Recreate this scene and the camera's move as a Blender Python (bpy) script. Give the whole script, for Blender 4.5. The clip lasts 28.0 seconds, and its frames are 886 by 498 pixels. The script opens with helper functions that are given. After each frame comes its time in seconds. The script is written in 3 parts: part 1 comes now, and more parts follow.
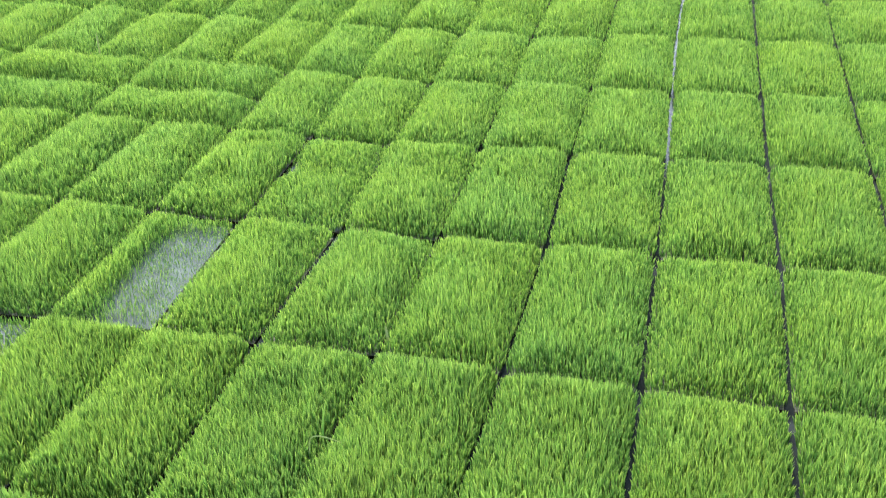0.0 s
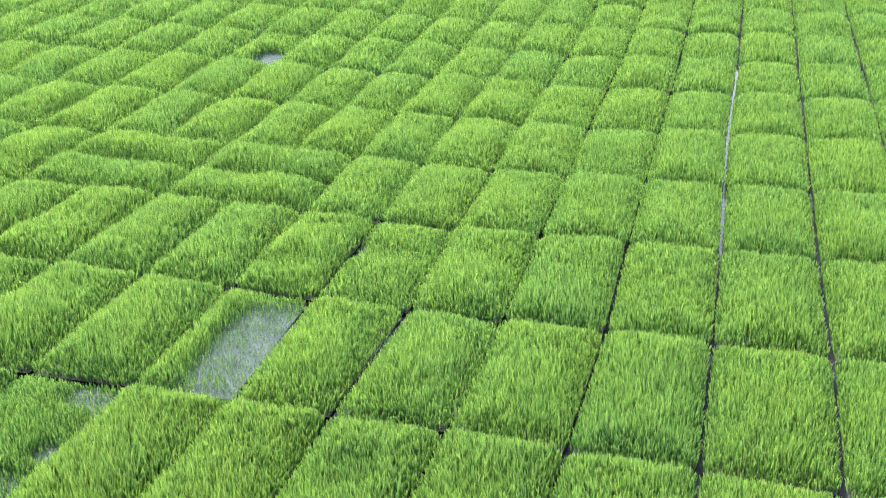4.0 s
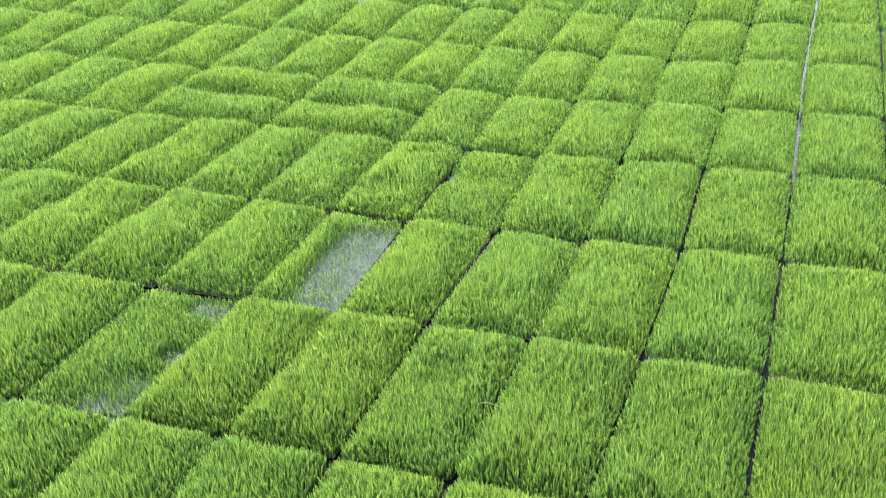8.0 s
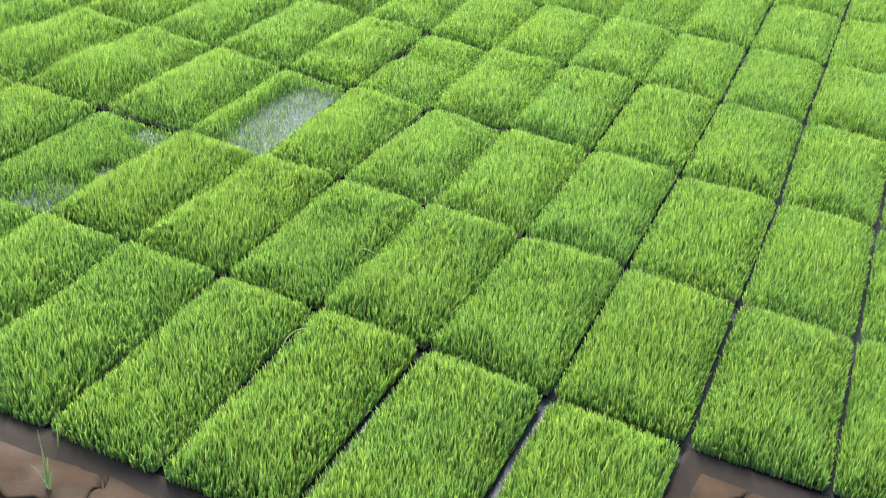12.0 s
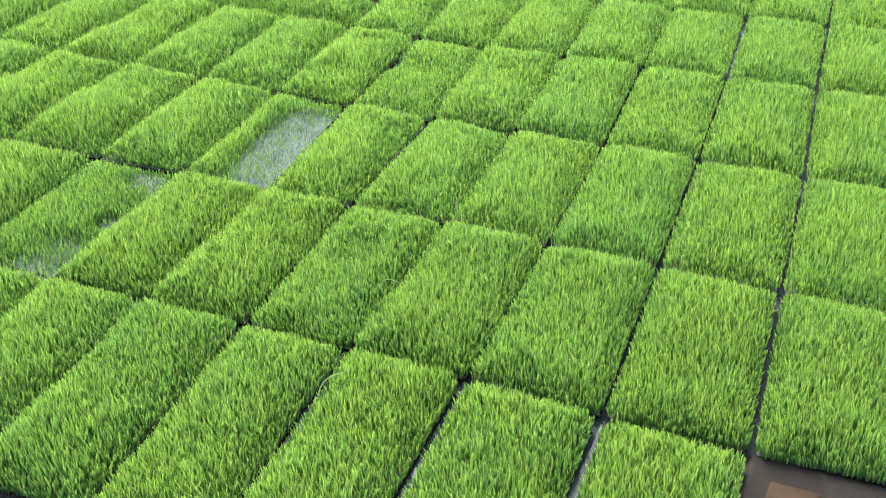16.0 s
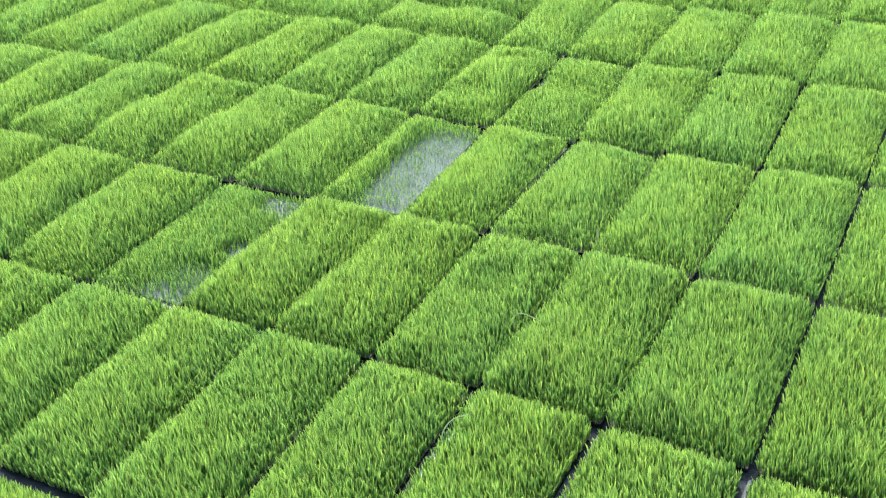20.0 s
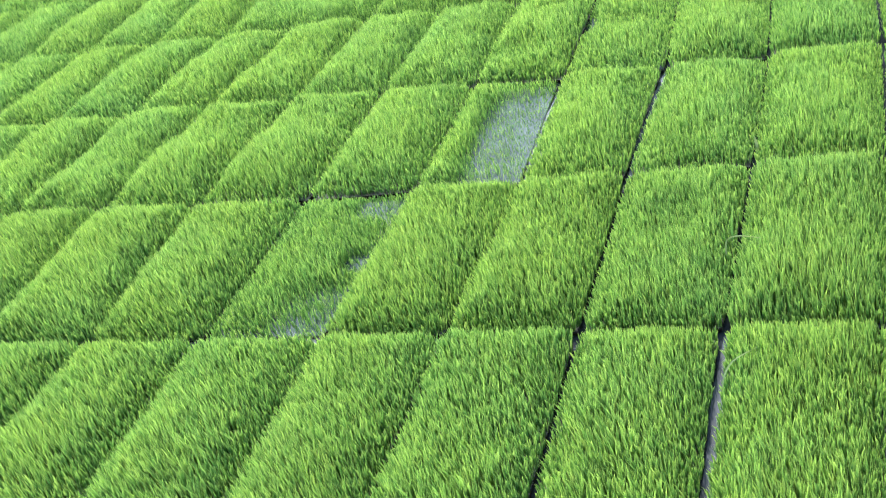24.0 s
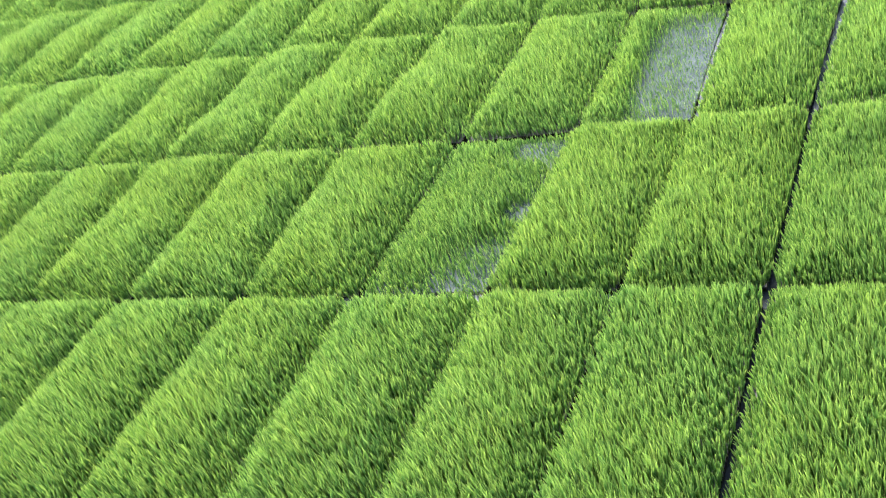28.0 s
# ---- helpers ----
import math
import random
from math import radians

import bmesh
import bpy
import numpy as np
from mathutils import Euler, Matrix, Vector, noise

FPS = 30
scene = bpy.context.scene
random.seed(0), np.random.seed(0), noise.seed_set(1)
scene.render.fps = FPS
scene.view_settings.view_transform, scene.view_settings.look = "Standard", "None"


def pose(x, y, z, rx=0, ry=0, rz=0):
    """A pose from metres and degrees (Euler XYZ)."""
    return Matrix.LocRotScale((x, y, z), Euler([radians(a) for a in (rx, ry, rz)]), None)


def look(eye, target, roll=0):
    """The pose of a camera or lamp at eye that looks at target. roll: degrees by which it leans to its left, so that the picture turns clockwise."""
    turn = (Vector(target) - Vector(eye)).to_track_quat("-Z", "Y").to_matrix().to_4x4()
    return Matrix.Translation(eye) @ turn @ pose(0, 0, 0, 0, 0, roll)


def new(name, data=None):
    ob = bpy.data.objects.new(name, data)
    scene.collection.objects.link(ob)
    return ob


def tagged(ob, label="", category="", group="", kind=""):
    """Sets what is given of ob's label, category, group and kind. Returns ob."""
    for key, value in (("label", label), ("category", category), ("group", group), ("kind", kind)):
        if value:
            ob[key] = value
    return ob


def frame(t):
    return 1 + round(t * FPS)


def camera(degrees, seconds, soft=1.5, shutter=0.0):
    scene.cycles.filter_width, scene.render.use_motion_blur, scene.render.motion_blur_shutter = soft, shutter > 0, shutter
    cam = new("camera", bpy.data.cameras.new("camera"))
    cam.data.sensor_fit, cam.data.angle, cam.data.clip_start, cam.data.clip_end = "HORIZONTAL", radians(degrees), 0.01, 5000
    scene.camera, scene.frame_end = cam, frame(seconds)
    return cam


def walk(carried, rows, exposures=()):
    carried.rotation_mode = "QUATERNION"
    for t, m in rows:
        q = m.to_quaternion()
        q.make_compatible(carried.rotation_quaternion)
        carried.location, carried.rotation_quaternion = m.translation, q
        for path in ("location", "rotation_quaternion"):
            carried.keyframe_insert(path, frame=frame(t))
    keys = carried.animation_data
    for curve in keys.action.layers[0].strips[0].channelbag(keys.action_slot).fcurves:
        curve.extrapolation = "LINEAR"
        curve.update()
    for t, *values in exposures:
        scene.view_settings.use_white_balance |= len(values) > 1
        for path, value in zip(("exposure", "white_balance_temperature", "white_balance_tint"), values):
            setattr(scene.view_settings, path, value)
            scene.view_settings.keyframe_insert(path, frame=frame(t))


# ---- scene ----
cam = camera(39.5, 28.0, soft=1.15)
PATH = [
    (0, (1.615, -2.381, 1.648), (1.211, -0.663, 0.707), -0.4),
    (0.5, (1.6, -2.406, 1.669), (1.165, -0.685, 0.748), -1.0),
    (1, (1.578, -2.417, 1.686), (1.1, -0.692, 0.793), -2.1),
    (1.5, (1.564, -2.432, 1.69), (1.065, -0.709, 0.806), -2.3),
    (2, (1.55, -2.461, 1.708), (1.057, -0.728, 0.84), -1.9),
    (2.5, (1.553, -2.485, 1.706), (1.062, -0.738, 0.865), -1.7),
    (4.5, (1.57, -2.578, 1.746), (1.086, -0.823, 0.92), 1.1),
    (5, (1.579, -2.614, 1.757), (1.07, -0.866, 0.928), 1.3),
    (5.5, (1.597, -2.64, 1.761), (1.085, -0.898, 0.922), 0.9),
    (6, (1.622, -2.662, 1.768), (1.129, -0.924, 0.911), 0.6),
    (6.5, (1.643, -2.69, 1.786), (1.176, -0.951, 0.916), 0.6),
    (7, (1.658, -2.729, 1.802), (1.166, -1.0, 0.924), 0.1),
    (7.5, (1.637, -2.778, 1.821), (1.081, -1.08, 0.924), -1.2),
    (8, (1.63, -2.814, 1.821), (1.04, -1.137, 0.904), -1.7),
    (8.5, (1.636, -2.857, 1.811), (1.042, -1.194, 0.871), -1.4),
    (9, (1.672, -2.881, 1.835), (1.105, -1.223, 0.872), -1.6),
    (9.5, (1.71, -2.913, 1.882), (1.166, -1.228, 0.951), -1.9),
    (10, (1.757, -2.954, 1.9), (1.232, -1.243, 1.007), -0.3),
    (10.5, (1.797, -3.044, 1.893), (1.278, -1.339, 0.985), 2.2),
    (11, (1.863, -3.11, 1.875), (1.324, -1.437, 0.921), 4.4),
    (11.5, (2.001, -3.046, 1.878), (1.417, -1.421, 0.869), 5.5),
    (12, (2.097, -3.011, 1.892), (1.492, -1.42, 0.841), 6.4),
    (12.5, (2.109, -3.116, 1.924), (1.491, -1.532, 0.871), 7.7),
    (14.5, (2.107, -2.866, 1.916), (1.523, -1.307, 0.808), 3.5),
    (15, (2.052, -2.908, 1.938), (1.473, -1.322, 0.866), 2.1),
    (15.5, (1.985, -2.915, 1.929), (1.417, -1.327, 0.854), 1.3),
    (16, (1.944, -2.881, 1.909), (1.361, -1.301, 0.832), 0.4),
    (16.5, (1.962, -2.791, 1.893), (1.428, -1.188, 0.823), -0.8),
    (17, (1.998, -2.696, 1.855), (1.548, -1.058, 0.799), -0.9),
    (17.5, (1.988, -2.728, 1.882), (1.461, -1.102, 0.842), -1.1),
    (18, (1.995, -2.745, 1.878), (1.342, -1.153, 0.859), -0.5),
    (18.5, (1.985, -2.749, 1.871), (1.253, -1.189, 0.855), -0.1),
    (19, (1.951, -2.73, 1.86), (1.169, -1.204, 0.831), -1.6),
    (19.5, (1.938, -2.707, 1.842), (1.128, -1.208, 0.795), -3.0),
    (20, (1.936, -2.685, 1.837), (1.109, -1.196, 0.788), -3.7),
    (20.5, (1.93, -2.668, 1.83), (1.075, -1.193, 0.784), -4.5),
    (21, (1.913, -2.659, 1.824), (1.016, -1.21, 0.778), -4.7),
    (21.5, (1.886, -2.643, 1.809), (0.955, -1.22, 0.756), -6.3),
    (22, (1.796, -2.6, 1.775), (0.908, -1.157, 0.712), -9.6),
    (22.5, (1.592, -2.716, 1.744), (0.773, -1.235, 0.679), -12.3),
    (24.5, (1.108, -2.606, 1.441), (0.504, -0.974, 0.456), -13.9),
    (25, (1.068, -2.508, 1.386), (0.57, -0.834, 0.411), -11.3),
    (25.5, (1.087, -2.377, 1.379), (0.58, -0.689, 0.434), -10.0),
    (26, (1.114, -2.353, 1.381), (0.536, -0.668, 0.472), -8.7),
    (26.5, (1.072, -2.434, 1.416), (0.355, -0.8, 0.513), -8.6),
    (27, (1.049, -2.52, 1.456), (0.214, -0.968, 0.51), -10.3),
    (27.5, (1.044, -2.542, 1.48), (0.161, -1.038, 0.501), -14.8),
    (28, (1.043, -2.497, 1.493), (0.168, -1.042, 0.437), -19.9),
]
EXPOSURE = [(0.0, 2.91, 6680, 3), (2.0, 2.94, 6450, 10), (5.0, 2.94, 6300, 8), (7.0, 2.93, 6850, 9), (8.0, 2.94, 6780, 11), (10.0, 2.96, 6780, 10), (12.0, 3.01, 6760, 6),
            (16.0, 3.06, 6750, 1), (17.0, 3.06, 6780, 3), (19.0, 3.07, 6720, 3), (20.0, 3.09, 6350, 8), (21.0, 3.10, 6250, 10), (22.0, 3.11, 5750, 6), (22.5, 3.11, 5750, 6), (24.5, 3.11, 6300, 8),
            (26.0, 3.11, 6500, 14), (28.0, 3.06, 6500, 12)]
walk(cam, [(t, look(eye, target, roll)) for t, eye, target, roll in PATH], EXPOSURE)

# ---------------------------------------------------------------- light
SUN_ELEVATION, SUN_ROTATION = 48.0, 318.0
world = bpy.data.worlds.new("overcast_sky")
scene.world = world
world.use_nodes = True
wn = world.node_tree
sky = wn.nodes.new("ShaderNodeTexSky")
sky.sky_type, sky.sun_disc = "NISHITA", False
sky.sun_elevation, sky.sun_rotation = radians(SUN_ELEVATION), radians(SUN_ROTATION)
sky.air_density, sky.dust_density, sky.ozone_density = 1.0, 3.5, 1.0
wn.nodes["Background"].inputs["Strength"].default_value = 0.10
wn.links.new(sky.outputs["Color"], wn.nodes["Background"].inputs["Color"])

sun_lamp = bpy.data.lights.new("sun", "SUN")
sun_lamp.energy, sun_lamp.angle, sun_lamp.color = 1.5, radians(24), (1.0, 0.98, 0.94)
sun = new("sun", sun_lamp)
e, r = radians(SUN_ELEVATION), radians(SUN_ROTATION)
toward = Vector((math.sin(r) * math.cos(e), math.cos(r) * math.cos(e), math.sin(e)))
sun.matrix_world = look(toward * 30, (0, 0, 0))


# ---------------------------------------------------------------- materials
class Nodes:
    """A short way to wire one material."""

    def __init__(self, name):
        self.mat = bpy.data.materials.new(name)
        self.mat.use_nodes = True
        self.tree = self.mat.node_tree
        self.bsdf = self.tree.nodes["Principled BSDF"]

    def add(self, kind, **settings):
        node = self.tree.nodes.new("ShaderNode" + kind)
        for key, value in settings.items():
            node.inputs[key.replace("_", " ")].default_value = value
        return node

    def link(self, a, out, b, into):
        self.tree.links.new(a.outputs[out], b.inputs[into])

    def noise(self, scale, detail=4.0, rough=0.55, coords="Object", stretch=None):
        co = self.add("TexCoord") if coords != "World" else self.add("NewGeometry")
        out = coords if coords != "World" else "Position"
        n = self.add("TexNoise", Scale=scale, Detail=detail, Roughness=rough)
        if stretch:
            m = self.add("Mapping")
            m.inputs["Scale"].default_value = stretch
            self.link(co, out, m, "Vector")
            self.link(m, "Vector", n, "Vector")
        else:
            self.link(co, out, n, "Vector")
        return n

    def ramp(self, source, out, stops):
        r = self.add("ValToRGB")
        el = r.color_ramp.elements
        while len(el) < len(stops):
            el.new(0.5)
        for e, (p, c) in zip(el, stops):
            e.position, e.color = p, (*c, 1.0)
        self.link(source, out, r, "Fac")
        return r

    def mix(self, a, b, fac, blend="MIX"):
        m = self.tree.nodes.new("ShaderNodeMix")
        m.data_type, m.blend_type = "RGBA", blend
        for sock, what in ((0, fac), (6, a), (7, b)):
            if isinstance(what, tuple) and not isinstance(what[0], float):
                self.tree.links.new(what[0].outputs[what[1]], m.inputs[sock])
            elif isinstance(what, tuple):
                m.inputs[sock].default_value = (*what, 1.0)
            else:
                m.inputs[sock].default_value = what
        return (m, 2)

    def bump(self, source, out, strength, distance):
        b = self.add("Bump", Strength=strength, Distance=distance)
        self.link(source, out, b, "Height")
        self.link(b, "Normal", self.bsdf, "Normal")


def leaf_material(name):
    """Thin young rice leaf: paler foot, fresh green blade with shade painted low down, yellower brightened tip, light
    passing through.
    """
    n = Nodes(name)
    geo = n.add("NewGeometry")
    plant = n.add("Attribute")
    plant.attribute_name = "plant"
    chance = n.add("Mix")
    chance.data_type = "FLOAT"
    chance.inputs[0].default_value = 0.6
    n.tree.links.new(geo.outputs["Random Per Island"], chance.inputs[2])
    n.tree.links.new(plant.outputs["Fac"], chance.inputs[3])
    leaf = n.ramp(chance, 0, [(0.15, (0.020, 0.065, 0.015)), (0.42, (0.062, 0.165, 0.030)), (0.58, (0.165, 0.31, 0.054)),
                              (0.78, (0.318, 0.47, 0.088)), (0.92, (0.41, 0.53, 0.115))])
    # shade deep in the stand painted in: dark low down, brightening to the tip
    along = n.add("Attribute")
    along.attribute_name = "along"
    depth_shade = n.ramp(along, "Fac", [(0.0, (0.11, 0.13, 0.05)), (0.3, (0.040, 0.10, 0.019)), (0.68, (0.090, 0.20, 0.038)), (0.85, (0.285, 0.435, 0.084)), (1.0, (0.50, 0.63, 0.150))])
    base = n.mix((leaf, 0), (depth_shade, 0), 0.48)
    broad = n.noise(5.0, 3.0, coords="World")
    patch = n.ramp(broad, "Fac", [(0.36, (0.86, 0.95, 1.15)), (0.5, (1.0, 1.0, 1.0)), (0.66, (1.07, 1.02, 0.9))])
    base = n.mix(base, (patch, 0), 0.4, "MULTIPLY")
    info = n.add("ObjectInfo")
    tint = n.ramp(info, "Random", [(0.0, (0.92, 0.97, 1.04)), (0.5, (1.0, 1.0, 1.0)), (1.0, (1.06, 1.03, 0.95))])
    base = n.mix(base, (tint, 0), 0.5, "MULTIPLY")
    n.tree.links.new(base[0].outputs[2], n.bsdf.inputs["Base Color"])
    n.bsdf.inputs["Roughness"].default_value = 0.42
    n.bsdf.inputs["Specular IOR Level"].default_value = 0.40
    through_leaf = n.add("BsdfTranslucent")
    n.tree.links.new(base[0].outputs[2], through_leaf.inputs["Color"])
    blend = n.add("MixShader", Fac=0.325)
    n.link(n.bsdf, "BSDF", blend, 1)
    n.link(through_leaf, "BSDF", blend, 2)
    n.link(blend, "Shader", n.tree.nodes["Material Output"], "Surface")
    return n.mat


def soil_material():
    n = Nodes("wet_seedbed_soil")
    fine = n.noise(90.0, 6.0, coords="World")
    c = n.ramp(fine, "Fac", [(0.3, (0.020, 0.022, 0.016)), (0.55, (0.042, 0.044, 0.034)), (0.75, (0.08, 0.08, 0.065))])
    n.link(c, "Color", n.bsdf, "Base Color")
    n.bsdf.inputs["Roughness"].default_value = 0.55
    n.bump(fine, "Fac", 0.6, 0.006)
    return n.mat


def water_material():
    n = Nodes("shallow_muddy_water")
    murk = n.noise(22.0, 4.0, coords="World")
    c = n.ramp(murk, "Fac", [(0.35, (0.028, 0.041, 0.042)), (0.5, (0.046, 0.062, 0.063)), (0.65, (0.058, 0.076, 0.078))])
    n.link(c, "Color", n.bsdf, "Base Color")
    n.bsdf.inputs["Roughness"].default_value = 0.4
    n.bsdf.inputs["Specular IOR Level"].default_value = 0.05
    n.bsdf.inputs["IOR"].default_value = 1.33
    ripple = n.noise(60.0, 2.0, coords="World")
    n.bump(ripple, "Fac", 0.25, 0.003)
    return n.mat


def puddle_material():
    n = Nodes("standing_water")
    murk = n.noise(16.0, 4.0, coords="World")
    c = n.ramp(murk, "Fac", [(0.35, (0.026, 0.032, 0.037)), (0.65, (0.044, 0.053, 0.059))])
    n.link(c, "Color", n.bsdf, "Base Color")
    n.bsdf.inputs["Roughness"].default_value = 0.14
    n.bsdf.inputs["Specular IOR Level"].default_value = 0.34
    n.bsdf.inputs["IOR"].default_value = 1.33
    n.bump(n.noise(35.0, 3.0, coords="World"), "Fac", 0.2, 0.003)
    return n.mat


def tray_material():
    n = Nodes("black_tray_plastic")
    dust = n.noise(60.0, 5.0, coords="World")
    c = n.ramp(dust, "Fac", [(0.35, (0.008, 0.008, 0.008)), (0.65, (0.018, 0.015, 0.012))])
    n.link(c, "Color", n.bsdf, "Base Color")
    n.bsdf.inputs["Specular IOR Level"].default_value = 0.1
    n.bsdf.inputs["Roughness"].default_value = 0.7
    return n.mat


def sheet_material():
    n = Nodes("wet_grey_plastic_sheet")
    film = n.noise(14.0, 5.0, coords="World")
    c = n.ramp(film, "Fac", [(0.3, (0.012, 0.015, 0.017)), (0.55, (0.021, 0.026, 0.029)), (0.8, (0.036, 0.043, 0.048))])
    n.link(c, "Color", n.bsdf, "Base Color")
    rough = n.ramp(film, "Fac", [(0.3, (0.45, 0.45, 0.45)), (0.7, (0.75, 0.75, 0.75))])
    n.link(rough, "Color", n.bsdf, "Roughness")
    n.bsdf.inputs["Specular IOR Level"].default_value = 0.06
    n.bump(n.noise(45.0, 4.0, coords="World"), "Fac", 0.35, 0.006)
    return n.mat


def mud_material(name, tone=1.0, grey=0.0):
    n = Nodes(name)
    broad = n.noise(6.0, 6.0, coords="World")
    c = n.ramp(broad, "Fac", [(0.3, (0.040 * tone, 0.024 * tone, 0.0145 * tone)), (0.55, (0.060 * tone, 0.0365 * tone, 0.022 * tone)),
                              (0.8, (0.078 * tone, 0.050 * tone, 0.032 * tone))])
    grain = n.noise(160.0, 6.0, coords="World")
    speck = n.ramp(grain, "Fac", [(0.35, (0.9, 0.9, 0.9)), (0.65, (1.06, 1.06, 1.06))])
    m = n.mix((c, 0), (speck, 0), 0.8, "MULTIPLY")
    stain = n.ramp(n.noise(13.0, 7.0, 0.65, "World"), "Fac", [(0.36, (0.68, 0.66, 0.64)), (0.5, (1.0, 1.0, 1.0)), (0.68, (1.22, 1.2, 1.16))])
    m = n.mix(m, (stain, 0), 0.8, "MULTIPLY")
    m = n.mix(m, (0.040 * tone, 0.042 * tone, 0.040 * tone), grey)
    n.tree.links.new(m[0].outputs[2], n.bsdf.inputs["Base Color"])
    n.bsdf.inputs["Specular IOR Level"].default_value = 0.09
    wet = n.ramp(n.noise(9.0, 5.0, coords="World"), "Fac", [(0.35, (0.6, 0.6, 0.6)), (0.6, (0.85, 0.85, 0.85))])
    n.link(wet, "Color", n.bsdf, "Roughness")
    n.bump(n.noise(30.0, 8.0, 0.7, "World"), "Fac", 0.28, 0.005)
    return n.mat


def concrete_material():
    n = Nodes("pale_concrete")
    broad = n.noise(3.0, 6.0, coords="World")
    c = n.ramp(broad, "Fac", [(0.3, (0.084, 0.081, 0.092)), (0.6, (0.101, 0.098, 0.110)), (0.85, (0.119, 0.116, 0.129))])
    grain = n.noise(120.0, 5.0, coords="World")
    speck = n.ramp(grain, "Fac", [(0.35, (0.85, 0.85, 0.85)), (0.65, (1.05, 1.05, 1.05))])
    m = n.mix((c, 0), (speck, 0), 0.8, "MULTIPLY")
    n.tree.links.new(m[0].outputs[2], n.bsdf.inputs["Base Color"])
    n.bsdf.inputs["Roughness"].default_value = 0.8
    n.bump(grain, "Fac", 0.3, 0.003)
    return n.mat


LEAF = leaf_material("young_rice_leaf")
SOIL, WATER, TRAY = soil_material(), water_material(), tray_material()
PUDDLE = puddle_material()
SILT = mud_material("grey_silt", 0.36, 0.50)
SHEET, MUD, CRACK, CONCRETE = sheet_material(), mud_material("brown_mud", 0.42), mud_material("dark_wet_mud", 0.17), concrete_material()


# ---------------------------------------------------------------- mesh helpers
def mesh_from(name, verts, faces, material, smooth=False):
    me = bpy.data.meshes.new(name)
    me.from_pydata([tuple(v) for v in verts], [], faces)
    me.materials.append(material)
    if smooth:
        me.shade_smooth()
    return me


def part(name, me, parent, label="", kind=""):
    ob = new(name, me)
    ob.parent = parent
    tagged(ob, label=label, kind=kind)
    return ob


def grid_mesh(name, xs, ys, height, material, smooth=True):
    """A sheet over xs by ys with height(x, y)."""
    verts = [(x, y, height(x, y)) for y in ys for x in xs]
    w = len(xs)
    faces = [(a + b * w, a + 1 + b * w, a + 1 + (b + 1) * w, a + (b + 1) * w) for b in range(len(ys) - 1) for a in range(w - 1)]
    return mesh_from(name, verts, faces, material, smooth)


# ---------------------------------------------------------------- ground
def spaced(lo, hi, fine_lo, fine_hi, step):
    mid = np.arange(fine_lo, fine_hi + 1e-6, step)
    return [lo, lo / 4, *mid, hi / 4, hi]


def mud_height(x, y):
    return -0.014 + 0.003 * noise.noise((x * 2.1, y * 2.1, 0.0))


ground = new("ground", grid_mesh("ground", spaced(-900, 900, -6, 6, 0.25), spaced(-900, 900, -5, 7, 0.25), mud_height, CRACK))
tagged(ground, "dark wet brown mud around the seedbed", "ground", kind="structure")


def sheet_height(x, y):
    return 0.003 + 0.001 * noise.noise((x * 7.0, y * 7.0, 3.0)) + 0.0015 * noise.noise((x * 25.0, y * 25.0, 5.0))


# ---------------------------------------------------------------- plan of the seedbed
ROW_Y = {-4: -2.50, -3: -1.93, -2: -1.325, -1: -0.650, 0: -0.010, 1: 0.612, 2: 1.236, 3: 1.813, 4: 2.385, 5: 2.965, 6: 3.52, 7: 4.08, 8: 4.64, 9: 5.20, 10: 5.76}
# where the lanes left of columns -4 to 8 cross some of the row lines
LANES = {
    -2: (-1.36, -1.03, -0.69, -0.35, -0.025, 0.265, 0.573, 0.874, 1.182, 1.54, 1.885, 2.20, 2.50),
    -1: (-1.28, -0.965, -0.630, -0.325, -0.012, 0.277, 0.575, 0.872, 1.186, 1.53, 1.872, 2.205, 2.50),
    0: (-1.255, -0.950, -0.632, -0.294, 0.018, 0.311, 0.585, 0.888, 1.198, 1.519, 1.85, 2.175, 2.48),
    1: (-1.190, -0.880, -0.567, -0.266, 0.031, 0.306, 0.609, 0.898, 1.199, 1.503, 1.835, 2.146, 2.455),
    2: (-1.110, -0.820, -0.525, -0.245, 0.034, 0.311, 0.590, 0.884, 1.180, 1.488, 1.800, 2.120, 2.432),
    4: (-1.070, -0.785, -0.500, -0.230, 0.030, 0.296, 0.580, 0.862, 1.160, 1.442, 1.758, 2.070, 2.385),
    6: (-1.090, -0.805, -0.520, -0.245, 0.025, 0.300, 0.580, 0.858, 1.140, 1.425, 1.717, 2.025, 2.335),
    10: (-1.150, -0.865, -0.580, -0.300, -0.025, 0.250, 0.525, 0.800, 1.078, 1.365, 1.640, 1.945, 2.245),
}
ROW_SHIFT = {(3, -1): 0.004, (4, -1): -0.010, (5, -1): -0.028, (6, -1): -0.034, (7, -1): -0.020, (8, -1): -0.005, (3, 0): 0.015, (-1, 0): -0.010, (-2, 0): -0.015}


def lane_x(i, j):
    row = LANES[j]
    return row[0] + (i + 4) * 0.302 if i < -4 else row[min(i, 8) + 4] + max(0, i - 8) * 0.3


def node(i, j):
    """The crossing of the lanes left of column i and in front of row j."""
    near = max([k for k in LANES if k <= j] or [-2])
    far = min([k for k in LANES if k >= j] or [10])
    share = 0 if far == near else (j - near) / (far - near)
    x = lane_x(i, near) * (1 - share) + lane_x(i, far) * share
    if j < -2:
        x += 0.30
    y = ROW_Y[j] + 0.009 * min(max(0, j), 4) * max(0.0, i - 2.0) + ROW_SHIFT.get((i, j), 0.0)
    return np.array((x, y))


def smooth01(a):
    a = np.clip(a, 0.0, 1.0)
    return a * a * (3 - 2 * a)


